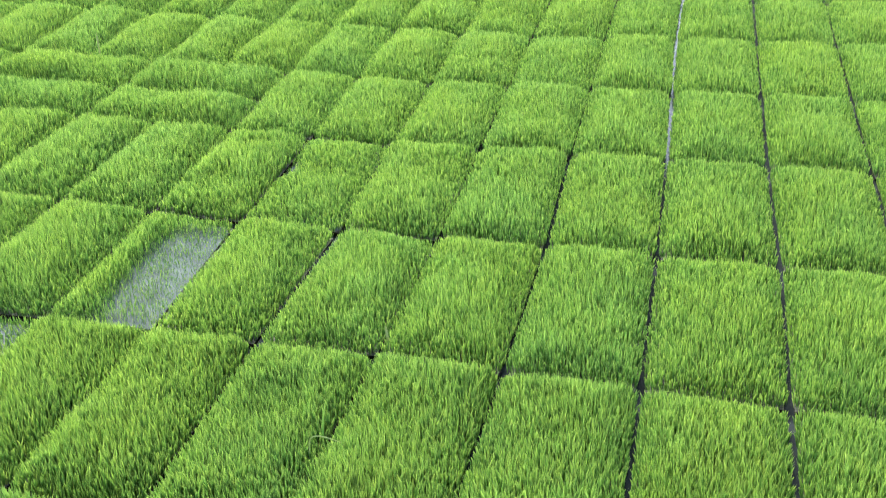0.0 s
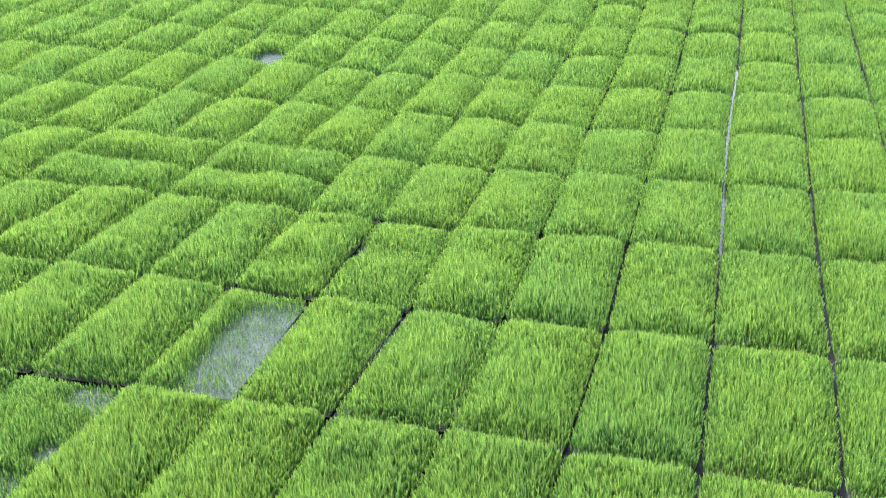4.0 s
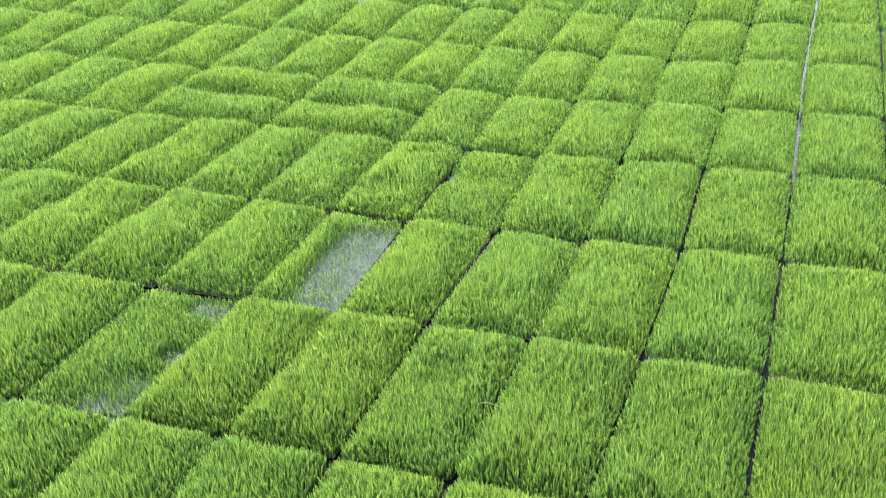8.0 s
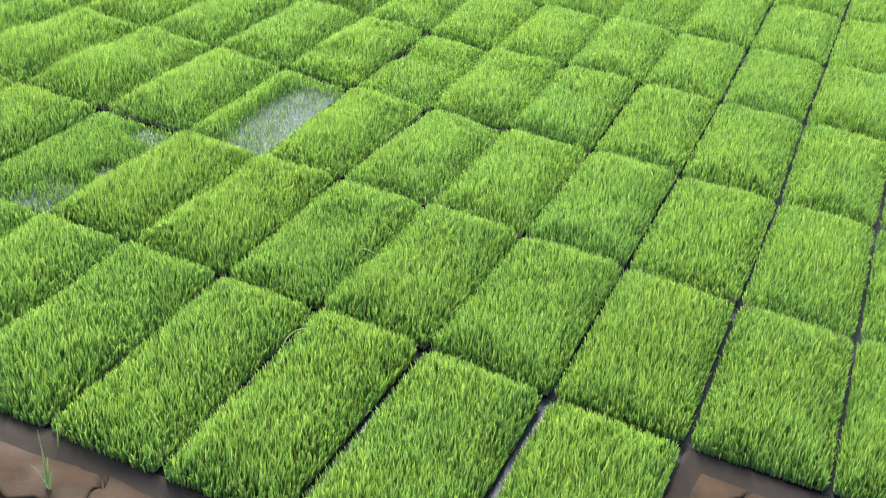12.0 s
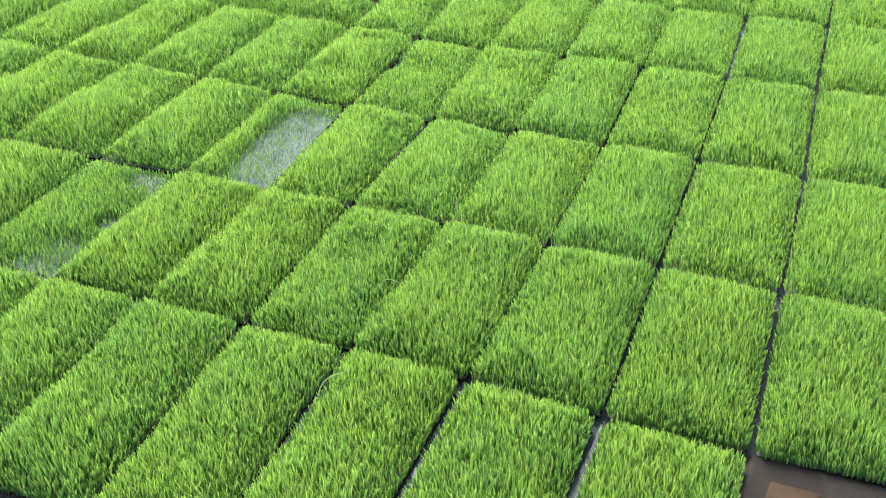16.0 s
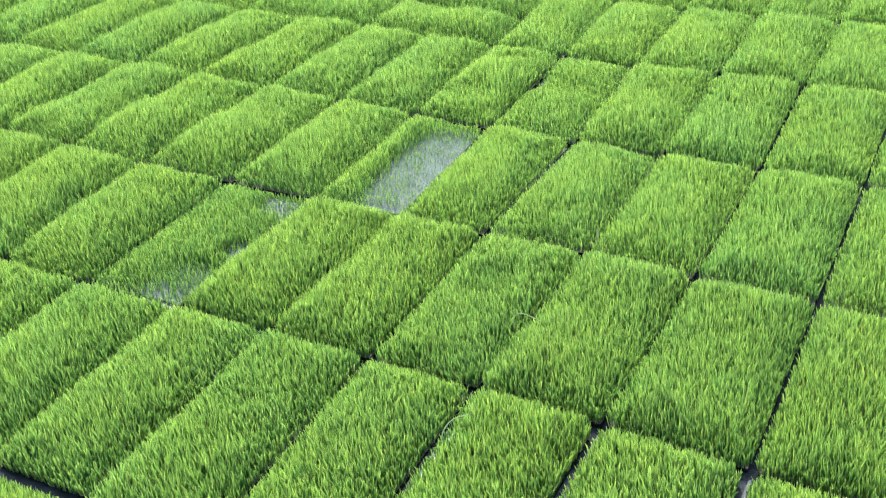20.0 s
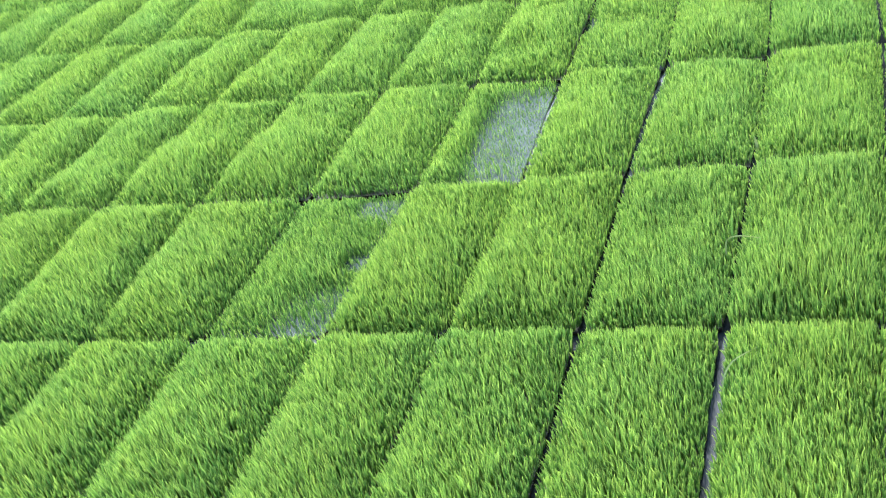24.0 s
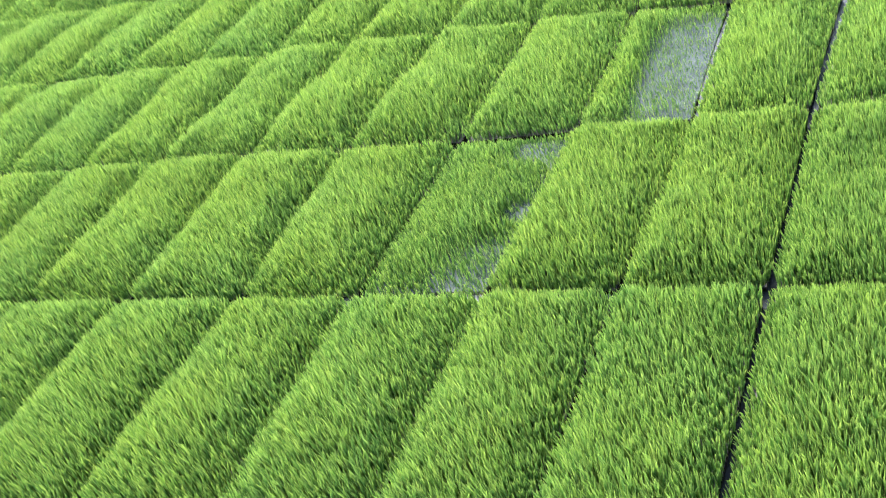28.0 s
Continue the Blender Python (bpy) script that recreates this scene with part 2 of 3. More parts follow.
def blades(rng, leaves, count, quad, top, width, features, ridge, sag, slim):
    """Leaf blades of one mat as vertices (foot, shoulders, tip) and a tone for each plant; slim ones stand on a point."""
    long_side = np.linalg.norm(quad[3] - quad[0])
    short_side = np.linalg.norm(quad[1] - quad[0])
    plants = count / leaves
    nu = max(4, int(round(math.sqrt(plants * short_side / long_side))))
    nv = max(4, int(round(plants / nu)))
    u, v = np.meshgrid((np.arange(nu) + 0.5) / nu, (np.arange(nv) + 0.5) / nv)
    u = (u + rng.uniform(-0.45, 0.45, u.shape) / nu).ravel()
    v = (v + rng.uniform(-0.45, 0.45, v.shape) / nv).ravel()
    # each plant has a few leaves from one foot
    plant = np.repeat(np.arange(len(u)), leaves)
    u = np.repeat(u, leaves) + rng.normal(0, 0.0011, len(plant)) / short_side
    v = np.repeat(v, leaves) + rng.normal(0, 0.0011, len(plant)) / long_side
    vigour = rng.uniform(0.90, 1.05, plant[-1] + 1)
    vigour[rng.uniform(0, 1, len(vigour)) < 0.15] *= 0.75
    own_lean = rng.normal(0, 0.05, (plant[-1] + 1, 2))
    keep, low = np.ones(len(u)), np.ones(len(u))
    for kind, cu, cv, ru, rv, depth in features:
        p = 4 if kind == "bare" else 2
        d = (np.abs((u - cu) / ru) ** p + np.abs((v - cv) / rv) ** p) ** (1 / p) + rng.normal(0, 0.08, len(u))
        inside = 1 - smooth01((d - 0.8) / 0.35)
        low *= 1 - depth * (1 - smooth01((d - 0.55) / 0.85))
        if kind == "bare":
            keep *= 1 - (0.75 if depth > 0.8 else 0.55 if depth > 0.65 else 0.35) * inside
    # the mat is a rectangle with rounded corners
    a, b = short_side / 2, long_side / 2
    qx, qy = np.abs(u - 0.5) * 2 * a - (a - 0.028), np.abs(v - 0.5) * 2 * b - (b - 0.028)
    edge = 0.028 - np.hypot(np.maximum(qx, 0), np.maximum(qy, 0)) - np.minimum(np.maximum(qx, qy), 0)
    sel = (rng.uniform(0, 1, len(u)) < keep) & (edge > 0.001)
    u, v, low, edge, plant = u[sel], v[sel], low[sel], edge[sel], plant[sel]
    n = len(u)
    edge_u = np.minimum(u, 1 - u) * short_side
    edge_v = np.minimum(v, 1 - v) * long_side
    shoulder = 0.46 + 0.54 * np.sqrt(smooth01(edge / 0.085))
    swell = 1 + sag * np.cos((u - 0.5) * math.pi) * np.cos((v - 0.5) * math.pi) - sag * 0.5
    phase, wave = ridge
    swell += wave * np.sin(v * math.pi * 2.6 + phase) + 0.5 * wave * np.sin(u * 5 + v * 3 + phase * 2)
    swell += 0.05 * (np.sin(u * 11 + phase) * np.sin(v * 23 + 2 * phase))
    # clumps a few centimetres wide
    for k in range(7):
        way, length = rng.uniform(0, math.pi), rng.uniform(0.011, 0.04)
        swell += 0.022 * np.sin((u * short_side * math.cos(way) + v * long_side * math.sin(way)) * 2 * math.pi / length + rng.uniform(0, 6.28) + 1.5 * np.sin(u * 9 + v * 13 + k))
    h = top * shoulder * swell * low * vigour[plant] * rng.choice((1.0, 0.96, 0.90, 0.80), n, p=(0.36, 0.28, 0.21, 0.15)) * rng.uniform(0.95, 1.05, n)
    base = ((1 - u) * (1 - v))[:, None] * quad[0] + (u * (1 - v))[:, None] * quad[1] + (u * v)[:, None] * quad[2] + ((1 - u) * v)[:, None] * quad[3]
    # outward lean near the edges of the mat, plus a lean of its own for each blade
    droop = rng.uniform(0.03, 0.19, n)
    out_u = np.where(u < 0.5, -1, 1) * (1 - smooth01(edge_u / 0.022)) * droop
    out_v = np.where(v < 0.5, -1, 1) * (1 - smooth01(edge_v / 0.022)) * droop
    axis_u = (quad[1] - quad[0]) / short_side
    axis_v = (quad[3] - quad[0]) / long_side
    lean = out_u[:, None] * axis_u + out_v[:, None] * axis_v + own_lean[plant] + rng.normal(0, 0.05, (n, 2)) + np.array((-0.02, -0.01))
    turn = rng.uniform(0, 2 * math.pi, n)
    side = np.stack([np.cos(turn), np.sin(turn)], 1) * (width * rng.uniform(0.7, 1.15, n) * np.clip(low, 0.55, 1))[:, None] / 2
    floor = 0.012
    bend = rng.normal(0, 0.05, (n, 2))
    tip = np.concatenate([base + (lean * 1.15 + bend) * h[:, None], (floor + h * (1 - 0.05 * np.abs(bend).sum(1)))[:, None]], 1)
    tone = rng.uniform(0, 1, plant[-1] + 1)[plant]
    share = rng.uniform(0.62, 0.80, n)
    mid = base + (lean * (0.6 + 0.4 * share)[:, None] + bend * 0.3) * (h * share)[:, None]
    foot, rise = np.full((n, 1), floor), (floor + h * share)[:, None]
    corners = [(base - side * 0.85, foot), (base + side * 0.85, foot), (mid + side, rise), (tip[:, :2], tip[:, 2:]), (mid - side, rise)]
    if slim:
        corners[:2] = [(base, foot)]
    return np.stack([np.concatenate(c, 1) for c in corners], 1), tone


def blade_mesh(verts, tone, material):
    n, k = verts.shape[:2]
    me = bpy.data.meshes.new("seedling_mat")
    me.vertices.add(k * n)
    me.vertices.foreach_set("co", verts.reshape(-1).astype(np.float32))
    me.loops.add(k * n)
    me.loops.foreach_set("vertex_index", np.arange(k * n, dtype=np.int32))
    me.polygons.add(n)
    me.polygons.foreach_set("loop_start", np.arange(n, dtype=np.int32) * k)
    me.update(calc_edges=True)
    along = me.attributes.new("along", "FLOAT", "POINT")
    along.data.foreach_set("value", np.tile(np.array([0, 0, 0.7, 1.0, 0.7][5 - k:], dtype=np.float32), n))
    shade = me.attributes.new("plant", "FLOAT", "POINT")
    shade.data.foreach_set("value", np.repeat(tone, k).astype(np.float32))
    me.materials.append(material)
    return me


def tray_body(quad):
    """Shallow open tray: floor, four walls with thickness and a turned-out rim."""
    def ring(inset, z):
        c = quad.mean(0)
        return [(*(p + (c - p) / np.linalg.norm(c - p) * inset), z) for p in quad]
    rings = [ring(0.014, 0.0), ring(0.012, 0.008), ring(0.009, 0.0085), ring(0.009, 0.0098), ring(0.014, 0.0098), ring(0.016, 0.004)]
    verts = [v for r in rings for v in r]
    faces = [(4 * a + b, 4 * a + (b + 1) % 4, 4 * a + 4 + (b + 1) % 4, 4 * a + 4 + b) for a in range(len(rings) - 1) for b in range(4)]
    faces += [(3, 2, 1, 0), (20, 21, 22, 23)]
    return mesh_from("tray", verts, faces, TRAY)


def soil_mesh(quad, rng):
    inner = quad + (quad.mean(0) - quad) * 0.035
    verts, faces, k = [], [], 7
    for b in range(k):
        for a in range(k):
            s, t = a / (k - 1), b / (k - 1)
            p = (1 - s) * (1 - t) * inner[0] + s * (1 - t) * inner[1] + s * t * inner[2] + (1 - s) * t * inner[3]
            verts.append((*p, 0.010 + rng.uniform(-0.0015, 0.0015)))
    for b in range(k - 1):
        for a in range(k - 1):
            q = a + b * k
            faces.append((q, q + 1, q + 1 + k, q + k))
    return mesh_from("soil", verts, faces, SOIL, True)


FEATURES = {
    (0, 0): [("bare", 0.69, 0.49, 0.38, 0.47, 0.72), ("bare", 0.80, 0.02, 0.22, 0.05, 0.6)],
    (-1, -1): [("bare", 0.76, 0.89, 0.20, 0.09, 0.50), ("bare", 0.89, 0.47, 0.10, 0.065, 0.52), ("bare", 0.74, 0.15, 0.26, 0.17, 0.30), ("thin", 0.5, 0.5, 0.7, 0.7, 0.22)],
    (-4, 5): [("bare", 0.74, 0.24, 0.25, 0.22, 0.82)],
    (2, -1): [("thin", 0.50, 0.60, 0.24, 0.15, 0.3)],
    (0, 1): [("thin", 0.52, 0.80, 0.2, 0.09, 0.3), ("thin", 0.4, 0.28, 0.3, 0.12, 0.3)],
    (1, 1): [("bare", 0.06, 0.60, 0.08, 0.11, 0.4), ("thin", 0.5, 0.55, 0.4, 0.12, 0.3)],
    (2, 0): [("thin", 0.80, 0.96, 0.30, 0.06, 0.3)],
}
RIDGES = {(-2, 0): (-0.9, 0.17), (-3, 0): (-0.9, 0.19), (-4, 0): (0.8, 0.13), (-1, 3): (-0.9, 0.14), (0, 3): (-0.6, 0.13)}
COUNTS = {-3: 9500, -2: 10500, -1: 10500, 0: 10000, 1: 8500, 2: 7500, 3: 6400, 4: 5400}


def seedling_tray(key, corners, label, count, top, width, lanes=(0.008, 0.008, 0.009)):
    """One tray with its soil mat and its stand of seedlings; corners run round from the front left."""
    rng = np.random.default_rng(abs(hash(key)) % 100000 + 7)
    c = corners.mean(0)
    quad = corners - c
    u = (quad[1] - quad[0]) / np.linalg.norm(quad[1] - quad[0])
    v = (quad[3] - quad[0]) / np.linalg.norm(quad[3] - quad[0])
    for k, (a, b) in enumerate(((lanes[0], 1), (-lanes[1], 1), (-lanes[1], -1), (lanes[0], -1))):
        quad[k] = quad[k] + u * a + v * b * lanes[2] + rng.uniform(-0.003, 0.003, 2)
    tray = new("seedling_tray")
    tray.location = (c[0], c[1], 0.006)
    tagged(tray, label, "seedling tray", "rice seedling trays in the seedbed")
    part("tray", tray_body(quad), tray, "black plastic nursery tray")
    part("soil", soil_mesh(quad, rng), tray, "dark wet soil mat")
    features = FEATURES.get(key, [])
    if any(f[0] == "bare" for f in features):
        inner = quad * 0.955
        part("water_film", mesh_from("water_film", [(*p, 0.0145) for p in inner], [(0, 1, 2, 3)], WATER), tray, "shallow muddy water over thin seedlings")
    leaves = 2 if key[1] < 2 else 1
    ridge = RIDGES.get(key) or (rng.uniform(0, 6.28), rng.choice((0.05, 0.08, 0.14), p=(0.4, 0.35, 0.25)))
    if any(f[0] == "bare" for f in features):
        top *= 0.8
    verts, tone = blades(rng, leaves, count, quad, top * rng.uniform(0.94, 1.06), width, features, ridge, rng.uniform(0.10, 0.22) + (0.1 if key[0] < 0 else 0.0), key[1] >= 0)
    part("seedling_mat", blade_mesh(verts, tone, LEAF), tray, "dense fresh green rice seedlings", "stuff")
    return tray


def lane(i, j):
    """Half the width of the lane left of column i in row j."""
    if j == -2:
        return {3: 0.0095, 4: 0.0125, 5: 0.0120}.get(i, 0.0048 if i <= 2 else 0.0056)
    if i == 5 and j >= 2:
        return 0.0070
    if (i, j) in ((1, 0), (2, 0)):
        return 0.0095
    return 0.0046 if i <= 3 else 0.0056 if i <= 5 else 0.0066


def cell(i, j, wide=1, low=0.0, high=1.0):
    a, b, c, d = node(i, j), node(i + wide, j), node(i + wide, j + 1), node(i, j + 1)
    if j == -2 and i >= 1:
        a, b = a + np.array((0.0, -0.052 if i < 4 else -0.040)), b + np.array((0.0, -0.052 if i < 3 else -0.040))
    if j < -2:
        c, d = c + np.array((0.30, -0.022)), d + np.array((0.30, -0.022))
    return np.array([a + (d - a) * low, b + (c - b) * low, b + (c - b) * high, a + (d - a) * high])


SPAN = {-3: (-4, 0), -2: (-6, 6), -1: (-8, 8), 0: (-10, 8), 1: (-12, 8), 2: (-12, 8), 3: (-13, 8), 4: (-13, 8), 5: (-13, 8),
        6: (-13, 8), 7: (-9, 8), 8: (-5, 8), 9: (-1, 8)}
CROSSWISE = [(-2, 2), (-4, 2)]
PLAIN = "black tray of dense fresh green rice seedlings"
LABELS = {
    (0, 0): "half-bare tray of thin seedlings standing in shallow water",
    (-1, -1): "patchy seedling tray with wet bare spots along one side",
    (2, -1): "tray of green rice seedlings with a sunken hollow",
}
for j, (first, last) in SPAN.items():
    for i in range(first, last):
        if any(j == cj and ci <= i < ci + 2 for ci, cj in CROSSWISE):
            continue
        count = COUNTS.get(j, 2900)
        width = 0.0034 if j < 0 else 0.0037 if j < 1 else 0.0042 if j < 2 else 0.0045 if j < 3 else 0.0049 if j < 5 else 0.0064
        seedling_tray((i, j), cell(i, j), LABELS.get((i, j), PLAIN), count, 0.076, width, (lane(i, j), lane(i + 1, j), 0.013 if (i, j) == (0, 0) else 0.0095))
for i, j in CROSSWISE:
    for low in (0.0, 0.5):
        q = cell(i, j, 2, low, low + 0.5)
        seedling_tray((i, j + low), np.array([q[1], q[2], q[3], q[0]]), "black tray of rice seedlings laid crosswise", 6500, 0.076, 0.0040, (0.009, 0.009, 0.008))

# ---------------------------------------------------------------- sheet under the trays, mud and pavement
for xs, ys in (((-4.4, 2.46), (-0.675, 6.3)), ((-2.6, 1.895), (-1.36, -0.675)), ((-1.3, 0.28), (-1.96, -1.36))):
    across = np.linspace(xs[0], xs[1], int((xs[1] - xs[0]) / 0.05))
    deep = np.linspace(ys[0], ys[1], int((ys[1] - ys[0]) / 0.05) + 1)
    sheet = new("plastic_sheet", grid_mesh("plastic_sheet", across, deep, sheet_height, SHEET))
    tagged(sheet, "wet grey plastic sheet under the seedling trays", "plastic sheet", kind="structure")


def puddle(route, half, level=0.0168):
    """Water standing in the lane along a route of crossings, with a wavering margin."""
    points = []
    for (x0, y0), (x1, y1) in zip(route[:-1], route[1:]):
        points += [(x0 + (x1 - x0) * k / 8, y0 + (y1 - y0) * k / 8) for k in range(8)]
    points.append(tuple(route[-1]))
    along = Vector((points[-1][0] - points[0][0], points[-1][1] - points[0][1]))
    side = Vector((along.y, -along.x)).normalized()
    verts = []
    for k, (x, y) in enumerate(points):
        w = half * (0.85 + 0.5 * noise.noise((x * 11, y * 11, 3.3))) * min(1.0, 0.25 + k / 3, 0.25 + (len(points) - 1 - k) / 3)
        verts += [(x - side.x * w, y - side.y * w, level), (x + side.x * w, y + side.y * w, level)]
    faces = [(2 * k, 2 * k + 1, 2 * k + 3, 2 * k + 2) for k in range(len(points) - 1)]
    water = new("water", mesh_from("water", verts, faces, PUDDLE, True))
    tagged(water, "shallow water standing in the lane between trays", "water", kind="structure")


puddle([node(5, j) for j in (2, 3, 4, 5, 6)], 0.011, 0.0085)
for i in (3, 4, 5):
    puddle([node(i, -2), node(i, -1)], 0.014, 0.0105)
puddle([node(1, 0), node(1, 1)], 0.017)
puddle([node(2, 0), node(2, 1)], 0.017)
puddle([node(0, 0), node(1, 0)], 0.017)
puddle([node(-2, -1), node(-1, -1), node(0, -1), node(1, -1)], 0.017)
pavement = new("pavement", grid_mesh("pavement", np.arange(0.0, 2.2, 0.3), np.arange(-3.0, 8.1, 0.3), lambda x, y: 0.021, CONCRETE))
pavement.matrix_world = pose(2.487, 0.0, 0.0, 0.0, 0.0, 2.35)
tagged(pavement, "pale concrete paving slabs beside the seedbed", "paving", kind="structure")


def slab_mesh(a, b, z):
    """A paving slab of a by b with a worn, chamfered upper edge."""
    verts, n = [], 4
    for inset, h in ((0.0, 0.0), (0.0, z - 0.004), (0.0015, z - 0.0015), (0.005, z)):
        verts += [(-a / 2 + inset, -b / 2 + inset, h), (a / 2 - inset, -b / 2 + inset, h), (a / 2 - inset, b / 2 - inset, h), (-a / 2 + inset, b / 2 - inset, h)]
    faces = [(n * r + k, n * r + (k + 1) % n, n * r + n + (k + 1) % n, n * r + n + k) for r in range(3) for k in range(n)]
    return mesh_from("slab", verts, faces + [(12, 13, 14, 15)], CONCRETE)


SLAB = slab_mesh(0.347, 0.347, 0.028)
slab_rng = random.Random(5)
for b in range(23):
    for a in range(6):
        slab = part("slab", SLAB, pavement)
        slab.matrix_local = pose(0.178 + a * 0.35, -2.495 + b * 0.35, 0.002 + slab_rng.uniform(-0.002, 0.002), slab_rng.uniform(-0.4, 0.4), slab_rng.uniform(-0.4, 0.4), slab_rng.uniform(-0.5, 0.5))


def silt_height(x, y):
    """Silt washed against the trays: a low uneven rim that runs out into the mud."""
    away = min(math.hypot(max(x - 1.865, 0.0), max(-1.352 - y, 0.0)), max(-0.655 - y, 0.0))
    if away <= 0.0:
        return -0.006
    wave = noise.noise((x * 5.0, y * 5.0, 9.0)) + 0.5 * noise.noise((x * 17.0, y * 17.0, 2.0))
    out = max(0.0, min(1.0, (away - 0.008 - 0.02 * noise.noise((x * 6.0, y * 6.0, 4.0))) / 0.075))
    return 0.0150 + 0.0013 * wave - 0.0213 * out * out * (3 - 2 * out)


silt = new("mud_rim", grid_mesh("mud_rim", np.linspace(0.29, 2.465, 200), np.linspace(-1.485, -0.61, 82), silt_height, SILT))
tagged(silt, "low rim of wet grey brown silt beside the trays", "mud", kind="structure")


# ---------------------------------------------------------------- cracked mud beyond the sheet
def hex_corner(a, b, size):
    """A corner of the crack net, moved off its regular place."""
    x, y = a * size * 0.5, b * size * 0.2887
    return (x + 0.6 * size * noise.noise((x * 7.1, y * 7.1, 1.7)), y + 0.6 * size * noise.noise((x * 7.1, y * 7.1, 8.3)))


def mud_plate(a, b, size):
    """One plate of mud between cracks, with a wavering outline and a worn rim."""
    ring = [hex_corner(a + da, b + db, size) for da, db in ((0, -2), (1, -1), (1, 1), (0, 2), (-1, 1), (-1, -1))]
    outline = []
    for k in range(6):
        (x0, y0), (x1, y1) = ring[k], ring[(k + 1) % 6]
        for s in (0.0, 0.2, 0.4, 0.6, 0.8):
            x, y = x0 + (x1 - x0) * s, y0 + (y1 - y0) * s
            off = 0.0 if s == 0.0 else 0.19 * size
            outline.append((x + off * noise.noise((x * 23, y * 23, 4.4)), y + off * noise.noise((x * 23, y * 23, 6.6))))
    n = len(outline)
    cx, cy = sum(p[0] for p in outline) / n, sum(p[1] for p in outline) / n
    wide = 0.976 + 0.022 * noise.noise((a * 1.7, b * 1.3, 2.0))
    lift = 0.0012 * noise.noise((a * 0.9, b * 0.7, 5.0))
    verts = []
    for share, z in ((wide, -0.02), (wide - 0.010, lift - 0.0048), (wide - 0.035, lift - 0.0016), (wide - 0.10, lift - 0.001)):
        verts += [(cx + (x - cx) * share, cy + (y - cy) * share, z) for x, y in outline]
    faces = [(n * r + k, n * r + (k + 1) % n, n * r + n + (k + 1) % n, n * r + n + k) for r in range(3) for k in range(n)]
    faces.append(tuple(range(3 * n, 4 * n)))
    return cx, cy, mesh_from("mud_plate", verts, faces, MUD, True)


def on_mud(x, y):
    return (0.12 < x < 2.95 and -2.4 < y < -1.16) or (1.75 < x < 2.95 and -2.4 < y < -0.52)


SIZE = 0.21
for b in range(-50, 0):
    for a in range(0, 40):
        if b % 3 == 0 and a % 2 == (b // 3) % 2:
            x, y = a * SIZE * 0.5, b * SIZE * 0.2887
            if on_mud(x, y):
                cx, cy, me = mud_plate(a, b, SIZE)
                part("mud_plate", me, ground)


# ---------------------------------------------------------------- single stalks and tufts
def straw_material():
    n = Nodes("pale_dry_stalk")
    c = n.ramp(n.noise(70.0, 3.0), "Fac", [(0.3, (0.24, 0.28, 0.09)), (0.7, (0.36, 0.38, 0.16))])
    n.link(c, "Color", n.bsdf, "Base Color")
    n.bsdf.inputs["Roughness"].default_value = 0.6
    return n.mat


STRAW = straw_material()


def ribbon(points, width, material):
    """A folded, tapering leaf along a bent line: two strips that meet in a keel."""
    pts = [Vector(p) for p in points]
    fine = []
    for a in range(len(pts) - 1):
        p0, p1, p2, p3 = pts[max(a - 1, 0)], pts[a], pts[a + 1], pts[min(a + 2, len(pts) - 1)]
        for k in range(4):
            t = k / 4
            fine.append(0.5 * ((2 * p1) + (p2 - p0) * t + (2 * p0 - 5 * p1 + 4 * p2 - p3) * t * t + (3 * p1 - p0 - 3 * p2 + p3) * t ** 3))
    fine.append(pts[-1])
    verts, faces = [], []
    for k, p in enumerate(fine):
        ahead = (fine[min(k + 1, len(fine) - 1)] - fine[max(k - 1, 0)]).normalized()
        side = ahead.cross(Vector((0.35, -0.9, 0.25))).normalized()
        s = k / (len(fine) - 1)
        w = width * (0.55 + 0.9 * s - 1.4 * s ** 3) / 2
        verts += [p - side * w, p + ahead.cross(side) * w * 0.35, p + side * w]
        if k:
            q = 3 * k
            faces += [(q - 3, q - 2, q + 1, q), (q - 2, q - 1, q + 2, q + 1)]
    me = mesh_from("stalk", verts, faces, material, True)
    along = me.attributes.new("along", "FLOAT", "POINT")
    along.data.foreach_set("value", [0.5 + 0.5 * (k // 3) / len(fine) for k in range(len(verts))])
    return me


def grass_stalk(points, width, material, label):
    base = Vector(points[0])
    stalk = new("grass_stalk", ribbon([Vector(p) - base for p in points], width, material))
    stalk.location = base
    return tagged(stalk, label, "grass stalk")


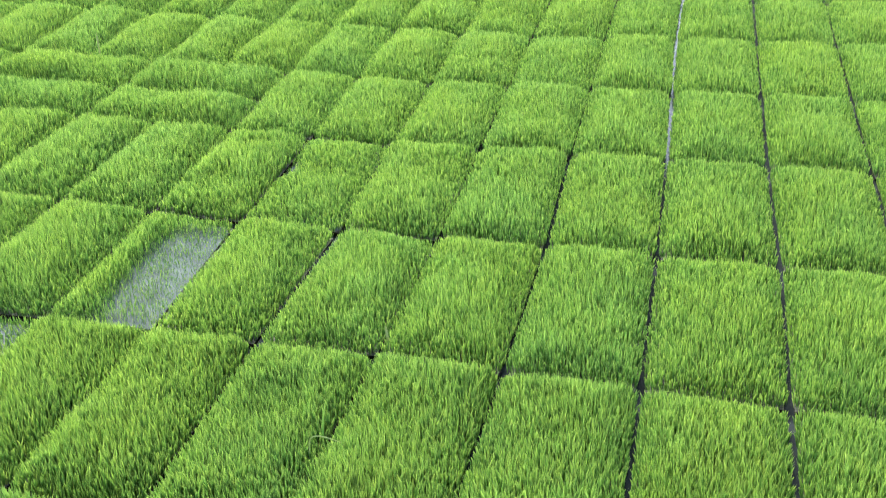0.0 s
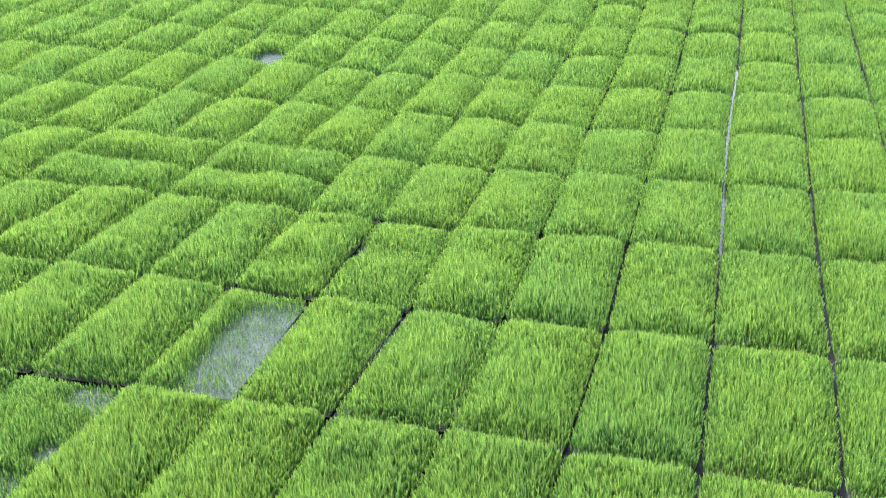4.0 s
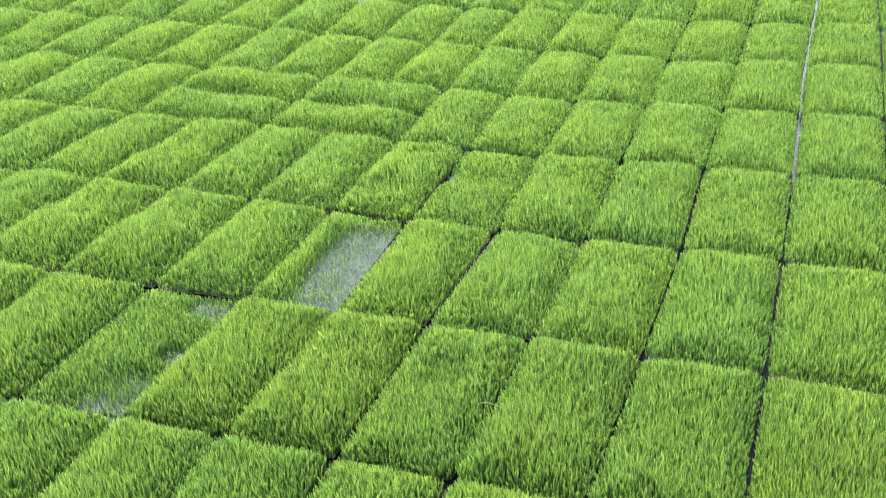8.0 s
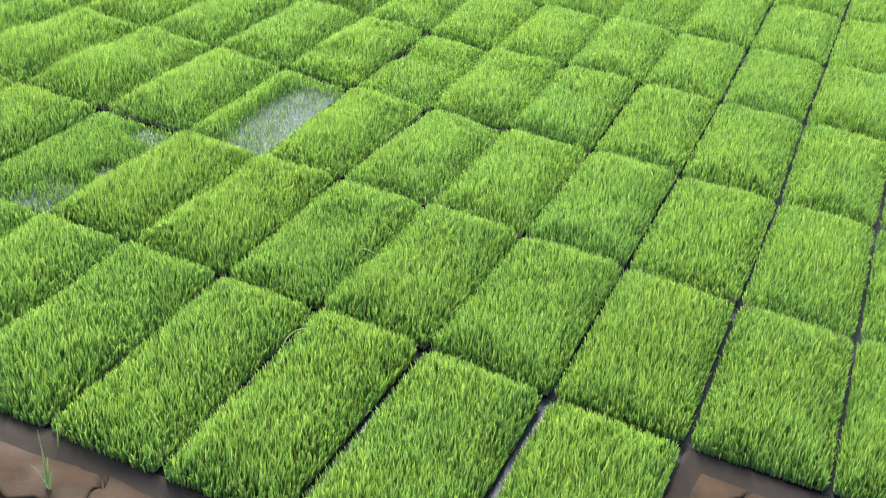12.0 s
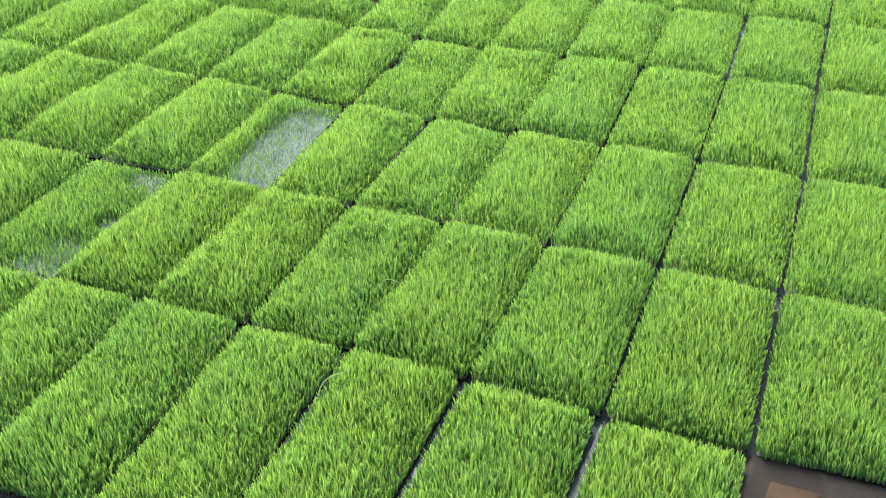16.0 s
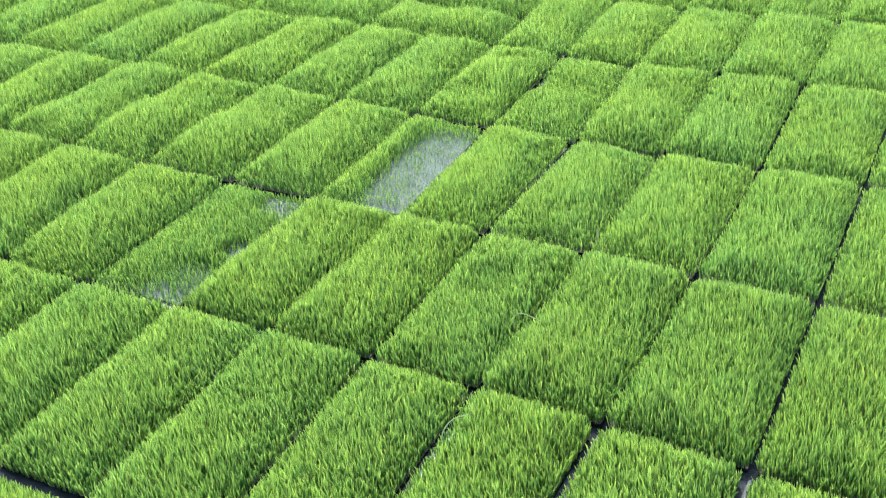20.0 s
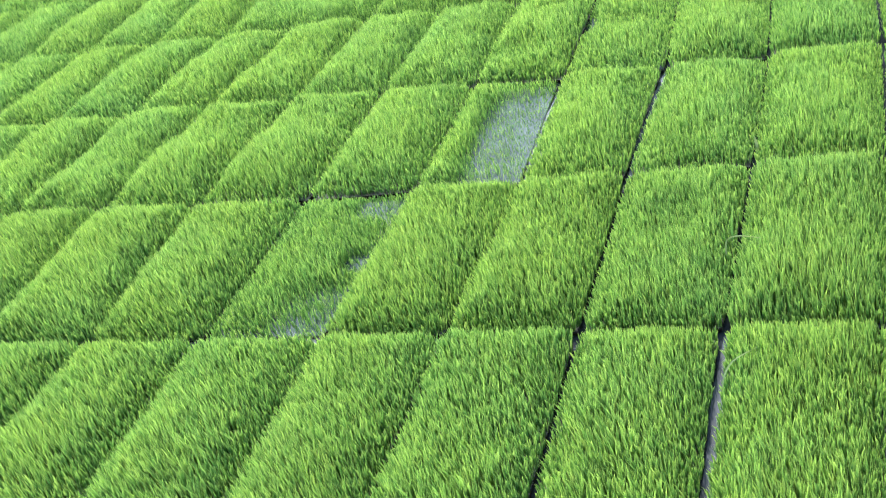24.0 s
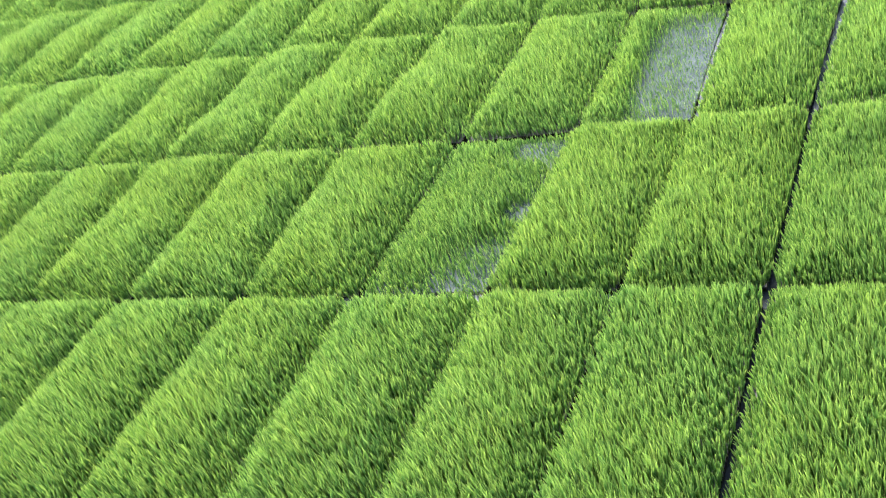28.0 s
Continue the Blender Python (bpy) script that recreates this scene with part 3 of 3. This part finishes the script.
ARCHED = "long pale green leaf arching over the seedlings"
grass_stalk([(0.884, -0.862, 0.006), (0.887, -0.852, 0.060), (0.906, -0.830, 0.090), (0.950, -0.800, 0.099)], 0.004, STRAW, ARCHED)
grass_stalk([(0.862, -0.408, 0.006), (0.861, -0.410, 0.078), (0.886, -0.412, 0.098), (0.940, -0.420, 0.094)], 0.004, STRAW, ARCHED)
UPRIGHT = "single tall green stalk standing above the seedlings"
grass_stalk([(0.870, -0.345, 0.006), (0.868, -0.342, 0.070), (0.876, -0.338, 0.135)], 0.006, LEAF, UPRIGHT)
grass_stalk([(-0.985, 3.300, 0.006), (-0.985, 3.302, 0.100), (-0.990, 3.305, 0.180)], 0.009, STRAW, UPRIGHT)
grass_stalk([(-0.760, 1.840, 0.006), (-0.762, 1.842, 0.080), (-0.766, 1.845, 0.135)], 0.008, STRAW, UPRIGHT)
grass_stalk([(0.896, 0.070, 0.006), (0.897, 0.072, 0.045), (0.893, 0.074, 0.075)], 0.009, STRAW, "pale stub of a stalk standing in the lane")
grass_stalk([(0.633, -1.393, 0.0), (0.632, -1.390, 0.045), (0.628, -1.386, 0.085)], 0.0040, LEAF, "short green stalk at the edge of the mud")
for x, y, tall in ((0.511, -1.532, 0.105), (0.523, -1.528, 0.085), (0.499, -1.538, 0.070)):
    grass_stalk([(x, y, -0.004), (x - 0.002, y + 0.004, tall * 0.5), (x - 0.004, y + 0.008, tall)], 0.0036, STRAW, "pale dry stalk standing in the mud")

tuft = new("grass_tuft")
tuft.location = (0.688, -1.493, -0.004)
tagged(tuft, "small tuft of green grass growing in cracked mud", "grass tuft")
for k, (dx, dy, h, m) in enumerate(((-0.026, 0.012, 0.150, STRAW), (-0.014, 0.006, 0.115, LEAF), (-0.004, 0.010, 0.085, LEAF),
                                    (-0.040, -0.006, 0.070, STRAW), (0.010, 0.004, 0.060, STRAW), (-0.022, 0.016, 0.095, LEAF))):
    part("leaf", ribbon([(0.003 * k - 0.006, 0, 0), (dx * 0.4, dy * 0.4, h * 0.55), (dx, dy, h)], 0.0036, m), tuft)
